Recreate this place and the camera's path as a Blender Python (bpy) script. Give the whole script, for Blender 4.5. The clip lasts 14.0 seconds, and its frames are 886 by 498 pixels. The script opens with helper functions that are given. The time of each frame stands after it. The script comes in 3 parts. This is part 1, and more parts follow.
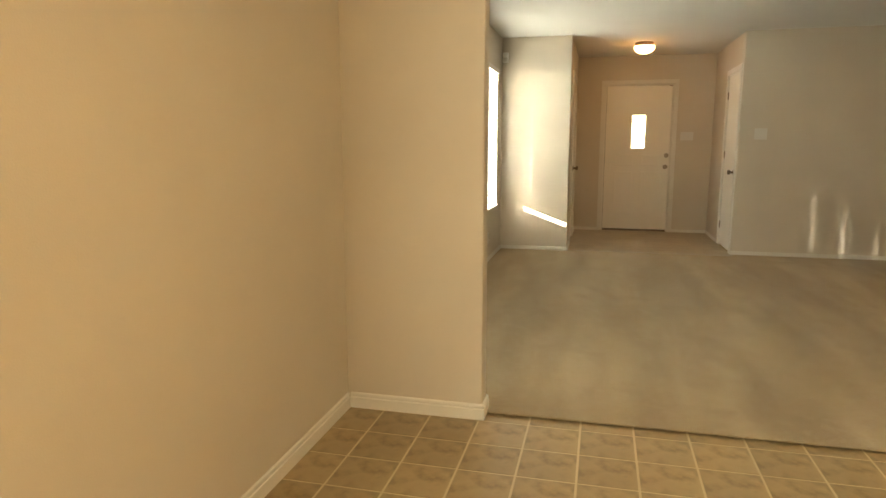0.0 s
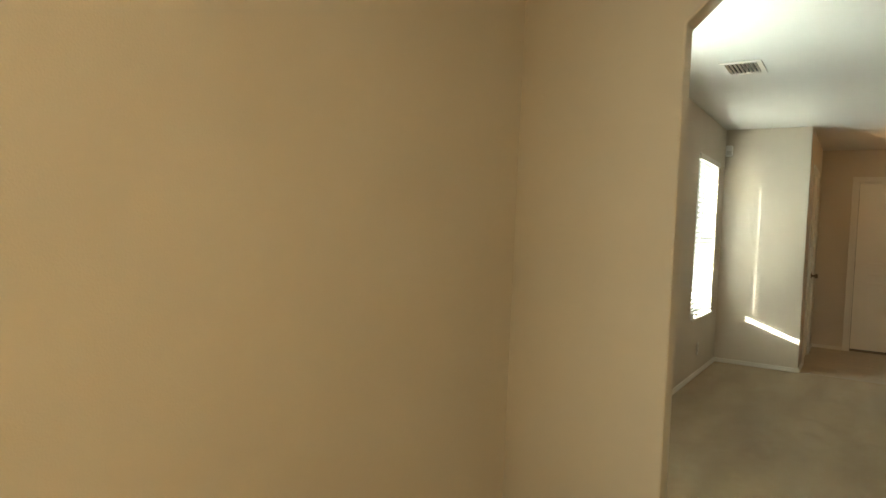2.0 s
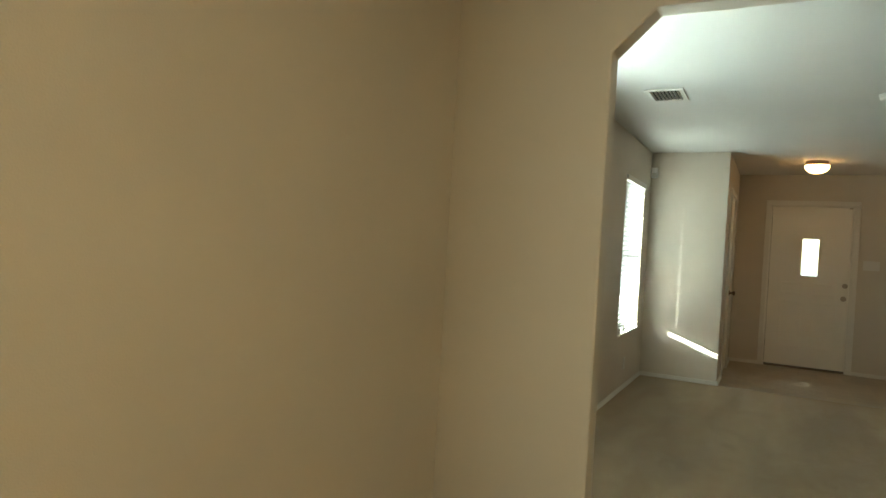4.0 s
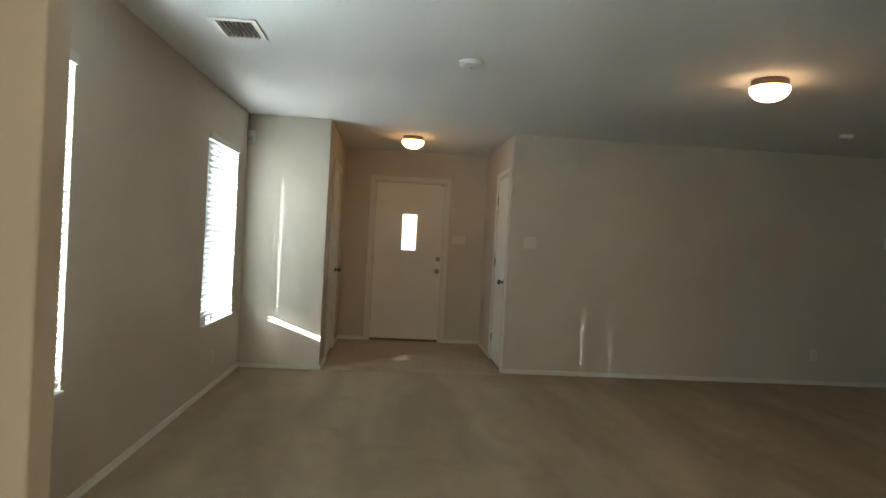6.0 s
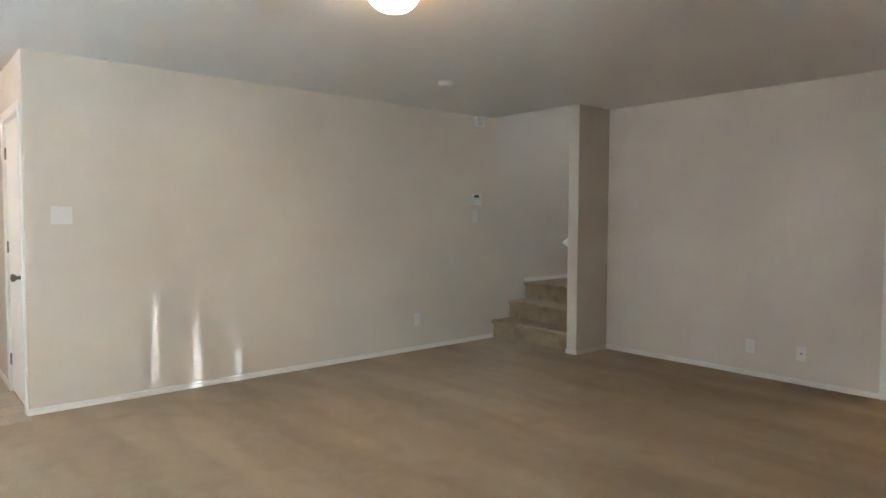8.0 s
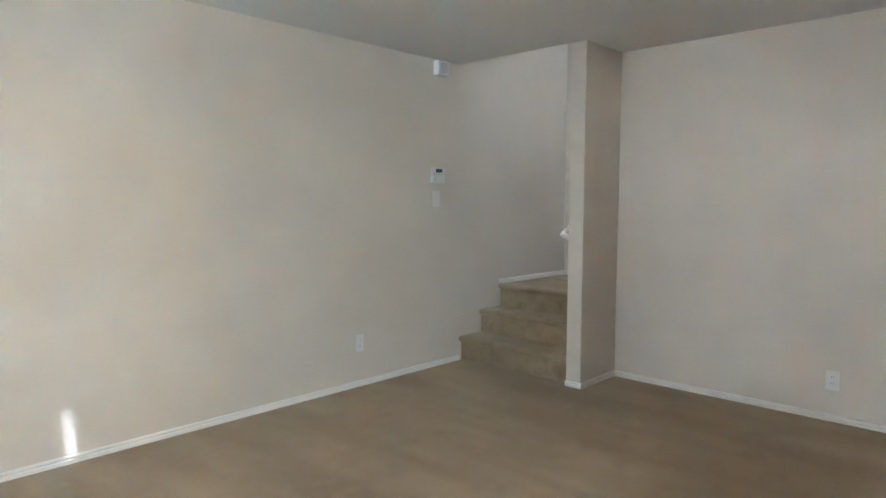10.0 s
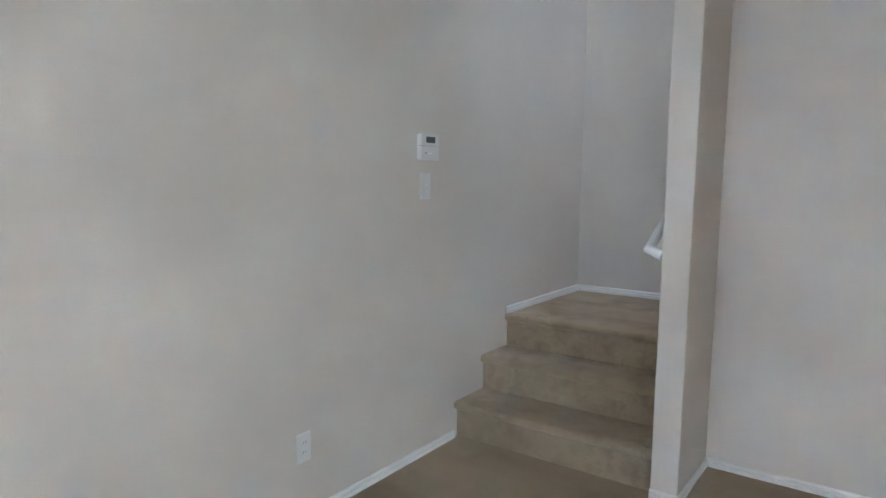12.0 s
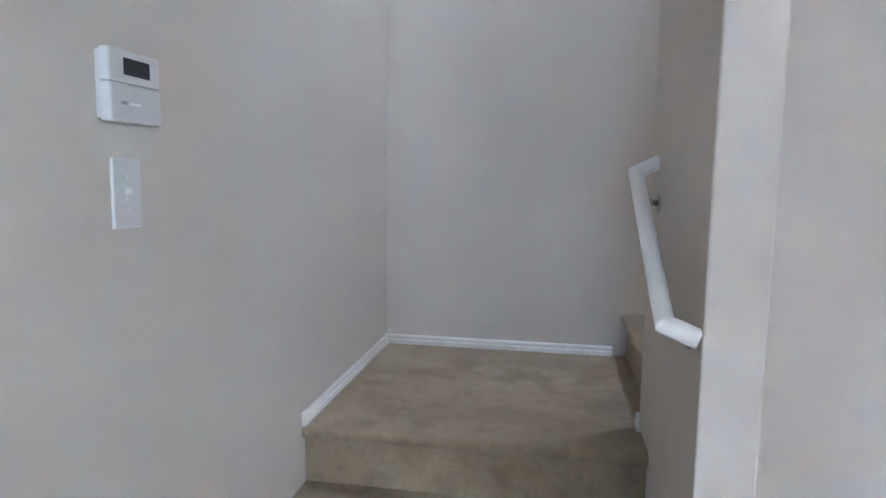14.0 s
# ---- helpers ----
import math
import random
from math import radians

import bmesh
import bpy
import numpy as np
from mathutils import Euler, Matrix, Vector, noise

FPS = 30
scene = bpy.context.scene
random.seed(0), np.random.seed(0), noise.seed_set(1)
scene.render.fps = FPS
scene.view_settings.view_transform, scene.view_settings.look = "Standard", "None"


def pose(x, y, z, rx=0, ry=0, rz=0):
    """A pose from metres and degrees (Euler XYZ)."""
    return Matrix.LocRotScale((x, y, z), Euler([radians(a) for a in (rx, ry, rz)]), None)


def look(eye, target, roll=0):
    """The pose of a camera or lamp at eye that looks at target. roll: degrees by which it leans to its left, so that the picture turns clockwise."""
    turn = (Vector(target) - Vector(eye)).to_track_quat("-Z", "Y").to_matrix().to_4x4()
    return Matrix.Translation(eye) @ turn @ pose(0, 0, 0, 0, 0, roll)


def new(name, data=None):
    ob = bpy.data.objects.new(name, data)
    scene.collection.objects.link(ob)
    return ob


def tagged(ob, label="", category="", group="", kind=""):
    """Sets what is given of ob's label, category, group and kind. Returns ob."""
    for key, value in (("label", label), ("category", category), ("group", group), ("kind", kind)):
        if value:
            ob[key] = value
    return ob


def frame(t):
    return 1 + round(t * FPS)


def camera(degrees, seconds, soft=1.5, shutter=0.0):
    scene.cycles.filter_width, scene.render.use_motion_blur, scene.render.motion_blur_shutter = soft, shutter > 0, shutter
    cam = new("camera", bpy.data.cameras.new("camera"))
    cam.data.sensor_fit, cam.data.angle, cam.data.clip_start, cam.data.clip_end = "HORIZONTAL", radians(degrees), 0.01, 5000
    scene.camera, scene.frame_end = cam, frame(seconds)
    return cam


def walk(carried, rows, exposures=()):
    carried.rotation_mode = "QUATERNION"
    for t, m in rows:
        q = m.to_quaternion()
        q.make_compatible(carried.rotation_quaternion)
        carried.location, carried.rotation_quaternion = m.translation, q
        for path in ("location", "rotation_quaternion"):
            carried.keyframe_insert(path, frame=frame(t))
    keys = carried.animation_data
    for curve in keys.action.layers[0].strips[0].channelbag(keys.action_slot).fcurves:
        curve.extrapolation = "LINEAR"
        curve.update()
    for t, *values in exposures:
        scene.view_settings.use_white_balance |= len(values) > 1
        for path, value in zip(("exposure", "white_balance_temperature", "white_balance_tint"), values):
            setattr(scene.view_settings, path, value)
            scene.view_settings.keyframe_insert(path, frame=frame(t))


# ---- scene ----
cam = camera(69.6, 14.0)
PATH = [
    (0, (1.145, -2.737, 1.246), (0.673, -0.821, 0.918), -0.06),
    (0.5, (1.191, -2.637, 1.368), (0.680, -0.727, 1.069), 0.44),
    (1, (1.208, -2.422, 1.374), (0.482, -0.564, 1.234), 0.83),
    (1.5, (1.229, -2.464, 1.287), (0.221, -0.738, 1.240), 1.73),
    (2, (1.226, -2.430, 1.301), (0.134, -0.757, 1.229), 2.46),
    (4.5, (1.267, -2.435, 1.322), (0.507, -0.585, 1.329), 3.98),
    (5, (1.400, -2.157, 1.343), (0.958, -0.206, 1.352), 3.48),
    (5.5, (1.483, -1.881, 1.348), (1.263, 0.107, 1.330), 3.43),
    (6, (1.430, -1.461, 1.310), (1.588, 0.533, 1.285), 3.07),
    (6.5, (1.430, -1.106, 1.363), (1.868, 0.844, 1.297), 1.78),
    (7, (1.548, -0.722, 1.368), (2.265, 1.142, 1.272), 1.50),
    (7.5, (1.750, -0.412, 1.348), (2.773, 1.304, 1.248), 1.03),
    (8, (1.930, -0.053, 1.337), (3.240, 1.456, 1.238), 0.24),
    (10.5, (3.339, 1.842, 1.339), (4.808, 3.189, 1.170), 0.56),
    (11, (3.592, 2.300, 1.376), (5.106, 3.592, 1.180), 0.93),
    (11.5, (3.918, 2.693, 1.354), (5.505, 3.893, 1.156), 0.16),
    (12, (4.248, 3.080, 1.380), (5.870, 4.230, 1.163), 0.79),
    (12.5, (4.552, 3.430, 1.388), (6.291, 4.398, 1.191), 1.18),
    (13, (4.931, 3.733, 1.387), (6.743, 4.554, 1.180), 0.23),
    (13.5, (5.278, 4.010, 1.384), (7.168, 4.629, 1.171), 0.79),
    (14, (5.666, 4.176, 1.385), (7.625, 4.508, 1.160), 0.87),
]
EXPOSURES = [(0.0, 4.68, 7800, 4), (1.0, 4.38, 7500, 1), (2.0, 4.12, 6950, -3), (4.5, 3.82, 6150, -9), (5.0, 3.88, 6100, -6), (6.0, 3.92, 5800, 1), (7.0, 4.68, 5400, 4), (8.0, 5.75, 5300, 6), (10.5, 6.28, 4850, 3), (12.0, 6.35, 4650, 7), (13.0, 6.42, 4620, 9), (14.0, 6.70, 4560, 10)]
walk(cam, [(t, look(eye, target, roll)) for t, eye, target, roll in PATH], EXPOSURES)

# ---- world, sun, large lights ----
SUN_WAY = Vector((0.90, 1.0, -0.331)).normalized()      # the way the sunlight travels
world = bpy.data.worlds.new("world")
scene.world = world
world.use_nodes = True
wt = world.node_tree
sky = wt.nodes.new("ShaderNodeTexSky")
sky.sky_type, sky.sun_disc = "NISHITA", False
sky.sun_elevation = math.asin(-SUN_WAY.z)
sky.sun_rotation = math.atan2(-SUN_WAY.x, -SUN_WAY.y)
wt.nodes["Background"].inputs["Strength"].default_value = 0.10
wt.links.new(sky.outputs["Color"], wt.nodes["Background"].inputs["Color"])

sun_data = bpy.data.lights.new("sun", "SUN")
sun_data.energy, sun_data.angle, sun_data.color = 3.4, radians(0.5), (1.0, 0.97, 0.92)
sun = new("sun", sun_data)
sun.matrix_world = look((0, 0, 0), SUN_WAY)

WINDOWS = ((3.525, 4.460), (0.135, 1.475))                   # the two windows of the outer wall, along y
WIN_Z = (0.556, 2.048)
for (w0, w1), watts, wx in zip(WINDOWS, (0.5, 5.4), (-0.005, -0.045)):                                   # the sky's light in each opening, behind the slats
    d = bpy.data.lights.new("window_daylight", "AREA")
    d.shape, d.size, d.size_y = "RECTANGLE", w1 - w0 - 0.03, WIN_Z[1] - WIN_Z[0] - 0.18
    d.energy, d.color = watts, (0.89, 0.98, 0.98)
    o = new("window_daylight", d)
    o.matrix_world = look((wx, (w0 + w1) / 2, sum(WIN_Z) / 2 + 0.02), (1.0, (w0 + w1) / 2, sum(WIN_Z) / 2))

NOOK = (-4.05, -2.65, 0.60, 2.06)                         # the kitchen nook's window, beside the walker's first place
d = bpy.data.lights.new("nook_daylight", "AREA")
d.shape, d.size, d.size_y, d.energy, d.color = "RECTANGLE", 1.36, 1.42, 4.4, (0.97, 1.0, 0.92)
o = new("nook_daylight", d)
o.matrix_world = look((-0.007, -3.35, 1.33), (1.0, -3.35, 1.33))

# ---- materials ----
def material(name, rough=0.6, metal=0.0):
    m = bpy.data.materials.new(name)
    m.use_nodes = True
    b = m.node_tree.nodes["Principled BSDF"]
    b.inputs["Roughness"].default_value, b.inputs["Metallic"].default_value = rough, metal
    return m, m.node_tree.nodes, m.node_tree.links, b


def mixed(nodes, links, fac, a, b):
    """A colour between a and b by the socket fac."""
    r = nodes.new("ShaderNodeMix")
    r.data_type = "RGBA"
    for k, v in ((6, a), (7, b)):
        if isinstance(v, tuple):
            r.inputs[k].default_value = (*v, 1)
        else:
            links.new(v, r.inputs[k])
    links.new(fac, r.inputs[0])
    return r.outputs[2]


def spread(nodes, links, value, lo, hi):
    r = nodes.new("ShaderNodeMapRange")
    r.inputs["From Min"].default_value, r.inputs["From Max"].default_value = lo, hi
    links.new(value, r.inputs["Value"])
    return r.outputs["Result"]


def cloud(nodes, links, scale, detail=3.0, stretch=(1, 1, 1), turn=0.0):
    c = nodes.new("ShaderNodeTexCoord")
    p = nodes.new("ShaderNodeMapping")
    p.inputs["Scale"].default_value = stretch
    p.inputs["Rotation"].default_value = (0, 0, turn)
    n = nodes.new("ShaderNodeTexNoise")
    n.inputs["Scale"].default_value, n.inputs["Detail"].default_value = scale, detail
    links.new(c.outputs["Object"], p.inputs["Vector"])
    links.new(p.outputs["Vector"], n.inputs["Vector"])
    return n.outputs["Fac"]


def relief(nodes, links, bsdf, heights, distance, strength=1.0):
    b = nodes.new("ShaderNodeBump")
    b.inputs["Strength"].default_value, b.inputs["Distance"].default_value = strength, distance
    links.new(heights, b.inputs["Height"])
    links.new(b.outputs["Normal"], bsdf.inputs["Normal"])


def paint(name, colour, rough, grain, depth, stain=0.06):
    """Rolled paint: an orange-peel relief, and a faint unevenness of the coat."""
    m, n, l, b = material(name, rough)
    dark = tuple(c * (1 - stain) for c in colour)
    light = tuple(min(1, c * (1 + stain * 0.5)) for c in colour)
    l.new(mixed(n, l, spread(n, l, cloud(n, l, 1.3, 4), 0.3, 0.7), dark, light), b.inputs["Base Color"])
    relief(n, l, b, spread(n, l, cloud(n, l, grain, 2), 0.35, 0.7), depth)
    return m


WALL = paint("wall_paint", (0.555, 0.502, 0.425), 0.62, 190, 0.0002)
CEILING = paint("ceiling_paint", (0.68, 0.67, 0.645), 0.8, 70, 0.0004, 0.03)
TRIM = paint("trim_paint", (0.66, 0.64, 0.59), 0.38, 35, 0.0004, 0.04)
DOOR = paint("door_paint", (0.76, 0.73, 0.67), 0.42, 60, 0.0005, 0.05)
RAIL = paint("rail_paint", (0.82, 0.82, 0.80), 0.32, 30, 0.0004, 0.03)
PLASTIC = paint("white_plastic", (0.61, 0.595, 0.56), 0.4, 200, 0.0001, 0.02)
WARM_ROOM = paint("warm_room_paint", (0.52, 0.25, 0.10), 0.6, 190, 0.0005)
CABINET = paint("cabinet_wood", (0.22, 0.10, 0.045), 0.45, 40, 0.0006, 0.25)
COUNTER = paint("counter_top", (0.66, 0.56, 0.42), 0.3, 60, 0.0003, 0.1)
CONCRETE = paint("concrete", (0.36, 0.34, 0.31), 0.85, 40, 0.003, 0.2)
STUCCO = paint("stucco", (0.45, 0.38, 0.30), 0.9, 60, 0.004, 0.12)


def make_carpet(name, dirt=False):
    """Cut pile with broad vacuum tracks; on the stairs it is trodden and soiled in patches."""
    m, n, l, b = material(name, 0.95)
    fine = cloud(n, l, 420, 2)
    tuft = cloud(n, l, 95, 3)
    tracks = cloud(n, l, 0.95, 2, (2.4, 0.55, 1), 0.55)
    tracks2 = cloud(n, l, 1.6, 2, (2.2, 0.5, 1), -0.45)
    base = mixed(n, l, spread(n, l, tracks, 0.40, 0.60), (0.285, 0.212, 0.120), (0.455, 0.355, 0.215))
    base = mixed(n, l, spread(n, l, tracks2, 0.44, 0.66), base, (0.375, 0.284, 0.164))
    base = mixed(n, l, spread(n, l, cloud(n, l, 5.0, 4), 0.52, 0.86), base, (0.280, 0.208, 0.118))
    base = mixed(n, l, spread(n, l, cloud(n, l, 14, 3), 0.52, 0.95), base, (0.460, 0.360, 0.218))
    if dirt:
        base = mixed(n, l, spread(n, l, cloud(n, l, 7.5, 5), 0.50, 0.72), base, (0.205, 0.150, 0.085))
        base = mixed(n, l, spread(n, l, cloud(n, l, 24, 3), 0.54, 0.86), base, (0.195, 0.145, 0.085))
    half = n.new("ShaderNodeMath")
    half.operation, half.inputs[1].default_value = "MULTIPLY", 0.5
    l.new(spread(n, l, tuft, 0.35, 0.6), half.inputs[0])
    base = mixed(n, l, half.outputs[0], base, (0.280, 0.204, 0.112))
    l.new(base, b.inputs["Base Color"])
    b.inputs["Sheen Weight"].default_value, b.inputs["Sheen Roughness"].default_value = 0.25, 0.5
    b.inputs["Specular IOR Level"].default_value = 0.1
    add = n.new("ShaderNodeMath")
    l.new(fine, add.inputs[0])
    l.new(tuft, add.inputs[1])
    relief(n, l, b, add.outputs[0], 0.006)
    return m


def make_vinyl(name, dark, light, between):
    m, n, l, b = material(name, 0.34)
    info = n.new("ShaderNodeObjectInfo")
    blot = spread(n, l, cloud(n, l, 13, 7), 0.38, 0.62)
    cloudy = spread(n, l, cloud(n, l, 7, 4), 0.35, 0.65)
    base = mixed(n, l, blot, dark, light)
    base = mixed(n, l, cloudy, base, between)
    tint = n.new("ShaderNodeMapRange")
    tint.inputs["To Min"].default_value, tint.inputs["To Max"].default_value = 0.90, 1.08
    l.new(info.outputs["Random"], tint.inputs["Value"])
    mul = n.new("ShaderNodeVectorMath")
    mul.operation = "SCALE"
    l.new(base, mul.inputs[0])
    l.new(tint.outputs["Result"], mul.inputs["Scale"])
    l.new(mul.outputs["Vector"], b.inputs["Base Color"])
    relief(n, l, b, blot, 0.0004)
    return m


def make_blind(name, passed):
    """Slat vinyl that passes some light."""
    m, n, l, b = material(name, 0.5)
    b.inputs["Base Color"].default_value = (0.66, 0.67, 0.67, 1)
    t = n.new("ShaderNodeBsdfTranslucent")
    t.inputs["Color"].default_value = (0.78, 0.80, 0.80, 1)
    mix = n.new("ShaderNodeMixShader")
    mix.inputs["Fac"].default_value = passed
    l.new(b.outputs["BSDF"], mix.inputs[1])
    l.new(t.outputs["BSDF"], mix.inputs[2])
    l.new(mix.outputs["Shader"], n["Material Output"].inputs["Surface"])
    return m


def make_metal(name, colour, rough):
    m, n, l, b = material(name, rough, 1.0)
    l.new(mixed(n, l, cloud(n, l, 40, 3, (1, 1, 12)), colour, tuple(c * 0.8 for c in colour)), b.inputs["Base Color"])
    return m


def make_glass():
    m, n, l, b = material("window_glass", 0.02)
    b.inputs["Base Color"].default_value = (0.95, 0.98, 0.97, 1)
    b.inputs["Transmission Weight"].default_value, b.inputs["IOR"].default_value = 1.0, 1.45
    return m


def make_glow(name, colour, strength):
    m, n, l, b = material(name, 0.25)
    b.inputs["Base Color"].default_value = (0.85, 0.82, 0.76, 1)
    b.inputs["Emission Color"].default_value = (*colour, 1)
    b.inputs["Emission Strength"].default_value = strength
    return m


def make_dark(name, colour, rough):
    m, n, l, b = material(name, rough)
    l.new(mixed(n, l, cloud(n, l, 60, 2), colour, tuple(c * 1.4 for c in colour)), b.inputs["Base Color"])
    return m


CARPET, STAIR_CARPET, VINYL, GLASS = make_carpet("carpet_pile"), make_carpet("stair_carpet_pile", True), make_vinyl("vinyl_tile", (0.190, 0.138, 0.072), (0.385, 0.286, 0.156), (0.296, 0.222, 0.124)), make_glass()
# Lighter, greyer copy of the vinyl: glancing daylight is put into its colour.
HALL_VINYL = make_vinyl("daylit_hall_vinyl", (0.285, 0.232, 0.155), (0.390, 0.322, 0.222), (0.345, 0.285, 0.195))
BLIND = make_blind("blind_vinyl", 0.27)
GROUT = paint("vinyl_joint", (0.50, 0.41, 0.26), 0.45, 80, 0.0004, 0.12)
# hall joints, closer in tone to their tiles
FAINT_GROUT = paint("faint_vinyl_joint", (0.42, 0.355, 0.25), 0.45, 80, 0.0004, 0.12)
NICKEL = make_metal("brushed_nickel", (0.42, 0.36, 0.30), 0.34)
CHROME = make_metal("chrome", (0.72, 0.72, 0.72), 0.12)
# nickel of the lamp rings, set darker than the other nickel
RING = make_metal("dark_nickel", (0.30, 0.235, 0.190), 0.45)
BRONZE = make_metal("aged_bronze", (0.20, 0.16, 0.12), 0.4)
DARK = make_dark("dark_gap", (0.02, 0.018, 0.015), 0.8)
SCREEN = make_dark("lcd_screen", (0.018, 0.020, 0.019), 0.5)
GREY = make_dark("grey_mark", (0.28, 0.28, 0.27), 0.5)
DOME_GLOW = make_glow("lit_frosted_glass", (1.0, 0.57, 0.28), 1.2)
HALL_GLOW = make_glow("lit_hall_glass", (1.0, 0.50, 0.18), 1.15)
# inferred upstairs lamp, made whiter and stronger to fill in daylight on the far wall
STAIR_GLOW = make_glow("lit_stair_glass", (1.0, 0.94, 0.89), 3.8)
KITCHEN_GLOW = make_glow("lit_kitchen_glass", (1.0, 0.62, 0.28), 11.5)
BATH_GLOW = make_glow("lit_bath_glass", (1.0, 0.70, 0.38), 3.0)


# ---- building blocks ----
def mesh_of(name, bm, mat):
    me = bpy.data.meshes.new(name)
    bmesh.ops.recalc_face_normals(bm, faces=bm.faces)
    bm.to_mesh(me)
    bm.free()
    me.materials.append(mat)
    return me


def part(name, bm, mat, parent=None, label=""):
    ob = new(name, mesh_of(name, bm, mat))
    if parent:
        ob.parent = parent
    return tagged(ob, label)


def smooth(ob):
    for p in ob.data.polygons:
        p.use_smooth = True
    return ob


def soften(ob, width=0.006, segments=2):
    b = ob.modifiers.new("bevel", "BEVEL")
    b.width, b.segments, b.limit_method = width, segments, "ANGLE"
    return ob


def thing(name, x, y, z, label, category, group="", kind=""):
    ob = new(name)
    ob.empty_display_size = 0.05
    ob.location = (x, y, z)
    return tagged(ob, label, category, group, kind)


def block(lo, hi, bevel=0.0, segments=2, bm=None):
    bm = bm or bmesh.new()
    c = [(a + b) / 2 for a, b in zip(lo, hi)]
    d = [abs(b - a) for a, b in zip(lo, hi)]
    made = bmesh.ops.create_cube(bm, size=1, matrix=Matrix.Translation(c) @ Matrix.Diagonal((*d, 1)))
    if bevel:
        edges = {e for v in made["verts"] for e in v.link_edges}
        bmesh.ops.bevel(bm, geom=list(edges), offset=bevel, segments=segments, profile=0.5, affect="EDGES")
    return bm


def lathe(profile, steps=32, axis="Z"):
    """A turned body: rows of (radius, height)."""
    bm = bmesh.new()
    rings = []
    for r, h in profile:
        ring = []
        for k in range(steps):
            a = math.tau * k / steps
            ring.append(bm.verts.new((r * math.cos(a), r * math.sin(a), h)))
        rings.append(ring)
    for lo, hi in zip(rings, rings[1:]):
        for k in range(steps):
            bm.faces.new((lo[k], lo[(k + 1) % steps], hi[(k + 1) % steps], hi[k]))
    bm.faces.new(rings[0])
    bm.faces.new(rings[-1])
    if axis != "Z":
        bm.transform(pose(0, 0, 0, 90 if axis == "Y" else 0, 90 if axis == "X" else 0, 0))
    return bm


def swept(points, radius, sides=14):
    """A round bar along points, with mitred corners."""
    bm = bmesh.new()
    pts = [Vector(p) for p in points]
    rings = []
    for i, p in enumerate(pts):
        a = (p - pts[i - 1]).normalized() if i else (pts[1] - p).normalized()
        b = (pts[i + 1] - p).normalized() if i + 1 < len(pts) else a
        n = (a + b).normalized()
        u = a.orthogonal().normalized() if not rings else (axis_u - axis_u.dot(a) * a).normalized()
        axis_u = u
        v = a.cross(u)
        ring = []
        for k in range(sides):
            t = math.tau * k / sides
            off = u * math.cos(t) * radius + v * math.sin(t) * radius
            off -= a * (off.dot(n) / max(0.2, a.dot(n)))
            ring.append(bm.verts.new(p + off))
        rings.append(ring)
    for lo, hi in zip(rings, rings[1:]):
        for k in range(sides):
            bm.faces.new((lo[k], lo[(k + 1) % sides], hi[(k + 1) % sides], hi[k]))
    bm.faces.new(rings[0])
    bm.faces.new(rings[-1])
    return bm


def slab_with_holes(us, vs, solid, place, w0, w1):
    """A wall: cells between the lines us and vs, where solid(u, v) holds, from depth w0 to w1. place(u, v, w) gives the point."""
    bm = bmesh.new()
    cache = {}

    def at(u, v, w):
        key = (round(u, 5), round(v, 5), w)
        if key not in cache:
            cache[key] = bm.verts.new(place(u, v, w))
        return cache[key]

    full = {(i, k): solid((us[i] + us[i + 1]) / 2, (vs[k] + vs[k + 1]) / 2) for i in range(len(us) - 1) for k in range(len(vs) - 1)}
    for (i, k), on in full.items():
        if not on:
            continue
        a, b, c, d = us[i], us[i + 1], vs[k], vs[k + 1]
        for w in (w0, w1):
            bm.faces.new([at(a, c, w), at(b, c, w), at(b, d, w), at(a, d, w)])
        for (p, q), e in (((i - 1, k), ((a, c), (a, d))), ((i + 1, k), ((b, c), (b, d))), ((i, k - 1), ((a, c), (b, c))), ((i, k + 1), ((a, d), (b, d)))):
            if not full.get((p, q), False):
                bm.faces.new([at(*e[0], w0), at(*e[1], w0), at(*e[1], w1), at(*e[0], w1)])
    return bm


def wall(name, axis, lo, hi, span, top, holes=(), label="", bottom=0.0, mat=None, round_edges=0.007):
    """A wall across axis ("x" or "y") from lo to hi in thickness; holes are (a, b, z0, z1)."""
    us = sorted({*span, *(h[0] for h in holes), *(h[1] for h in holes)})
    vs = sorted({bottom, top, *(h[2] for h in holes), *(h[3] for h in holes)})

    def solid(u, v):
        return not any(h[0] < u < h[1] and h[2] < v < h[3] for h in holes)

    place = (lambda u, v, w: (w, u, v)) if axis == "x" else (lambda u, v, w: (u, w, v))
    ob = part(name, slab_with_holes(us, vs, solid, place, lo, hi), mat or WALL)
    if round_edges:
        soften(ob, round_edges, 3)
    return tagged(ob, label or "beige painted drywall with a fine orange-peel texture", "wall", kind="structure")


# ---- the plan ----
H = 2.428
KX = 0.0                     # the outer wall runs straight through kitchen and living room
OPEN_X = (0.654, 3.05)       # opening between kitchen and living room
WALL_T = 0.11
STUB_Y, LONG_Y = 4.775, 4.936
HALL_X = (0.783, 2.602)
DOOR_Y = 6.716
RIGHT_X = 7.457
POST_X, POST_Y = 6.964, (3.755, 3.874)
FAR_X = 8.574
STAIR_END = 7.740
RDOOR = (0.480, 1.287)
CDOOR = (5.020, 5.740)
LDOOR = (5.260, 6.020)
FDOOR = (1.171, 2.079)

wall("wall_west", "x", -0.16, 0.0, (WALL_T + 0.002, STUB_Y), H, [(a, b, *WIN_Z) for a, b in WINDOWS], round_edges=0.004)
wall("wall_kitchen_west", "x", -0.16, KX, (-5.6, 0.0), H, [NOOK], round_edges=0.0)
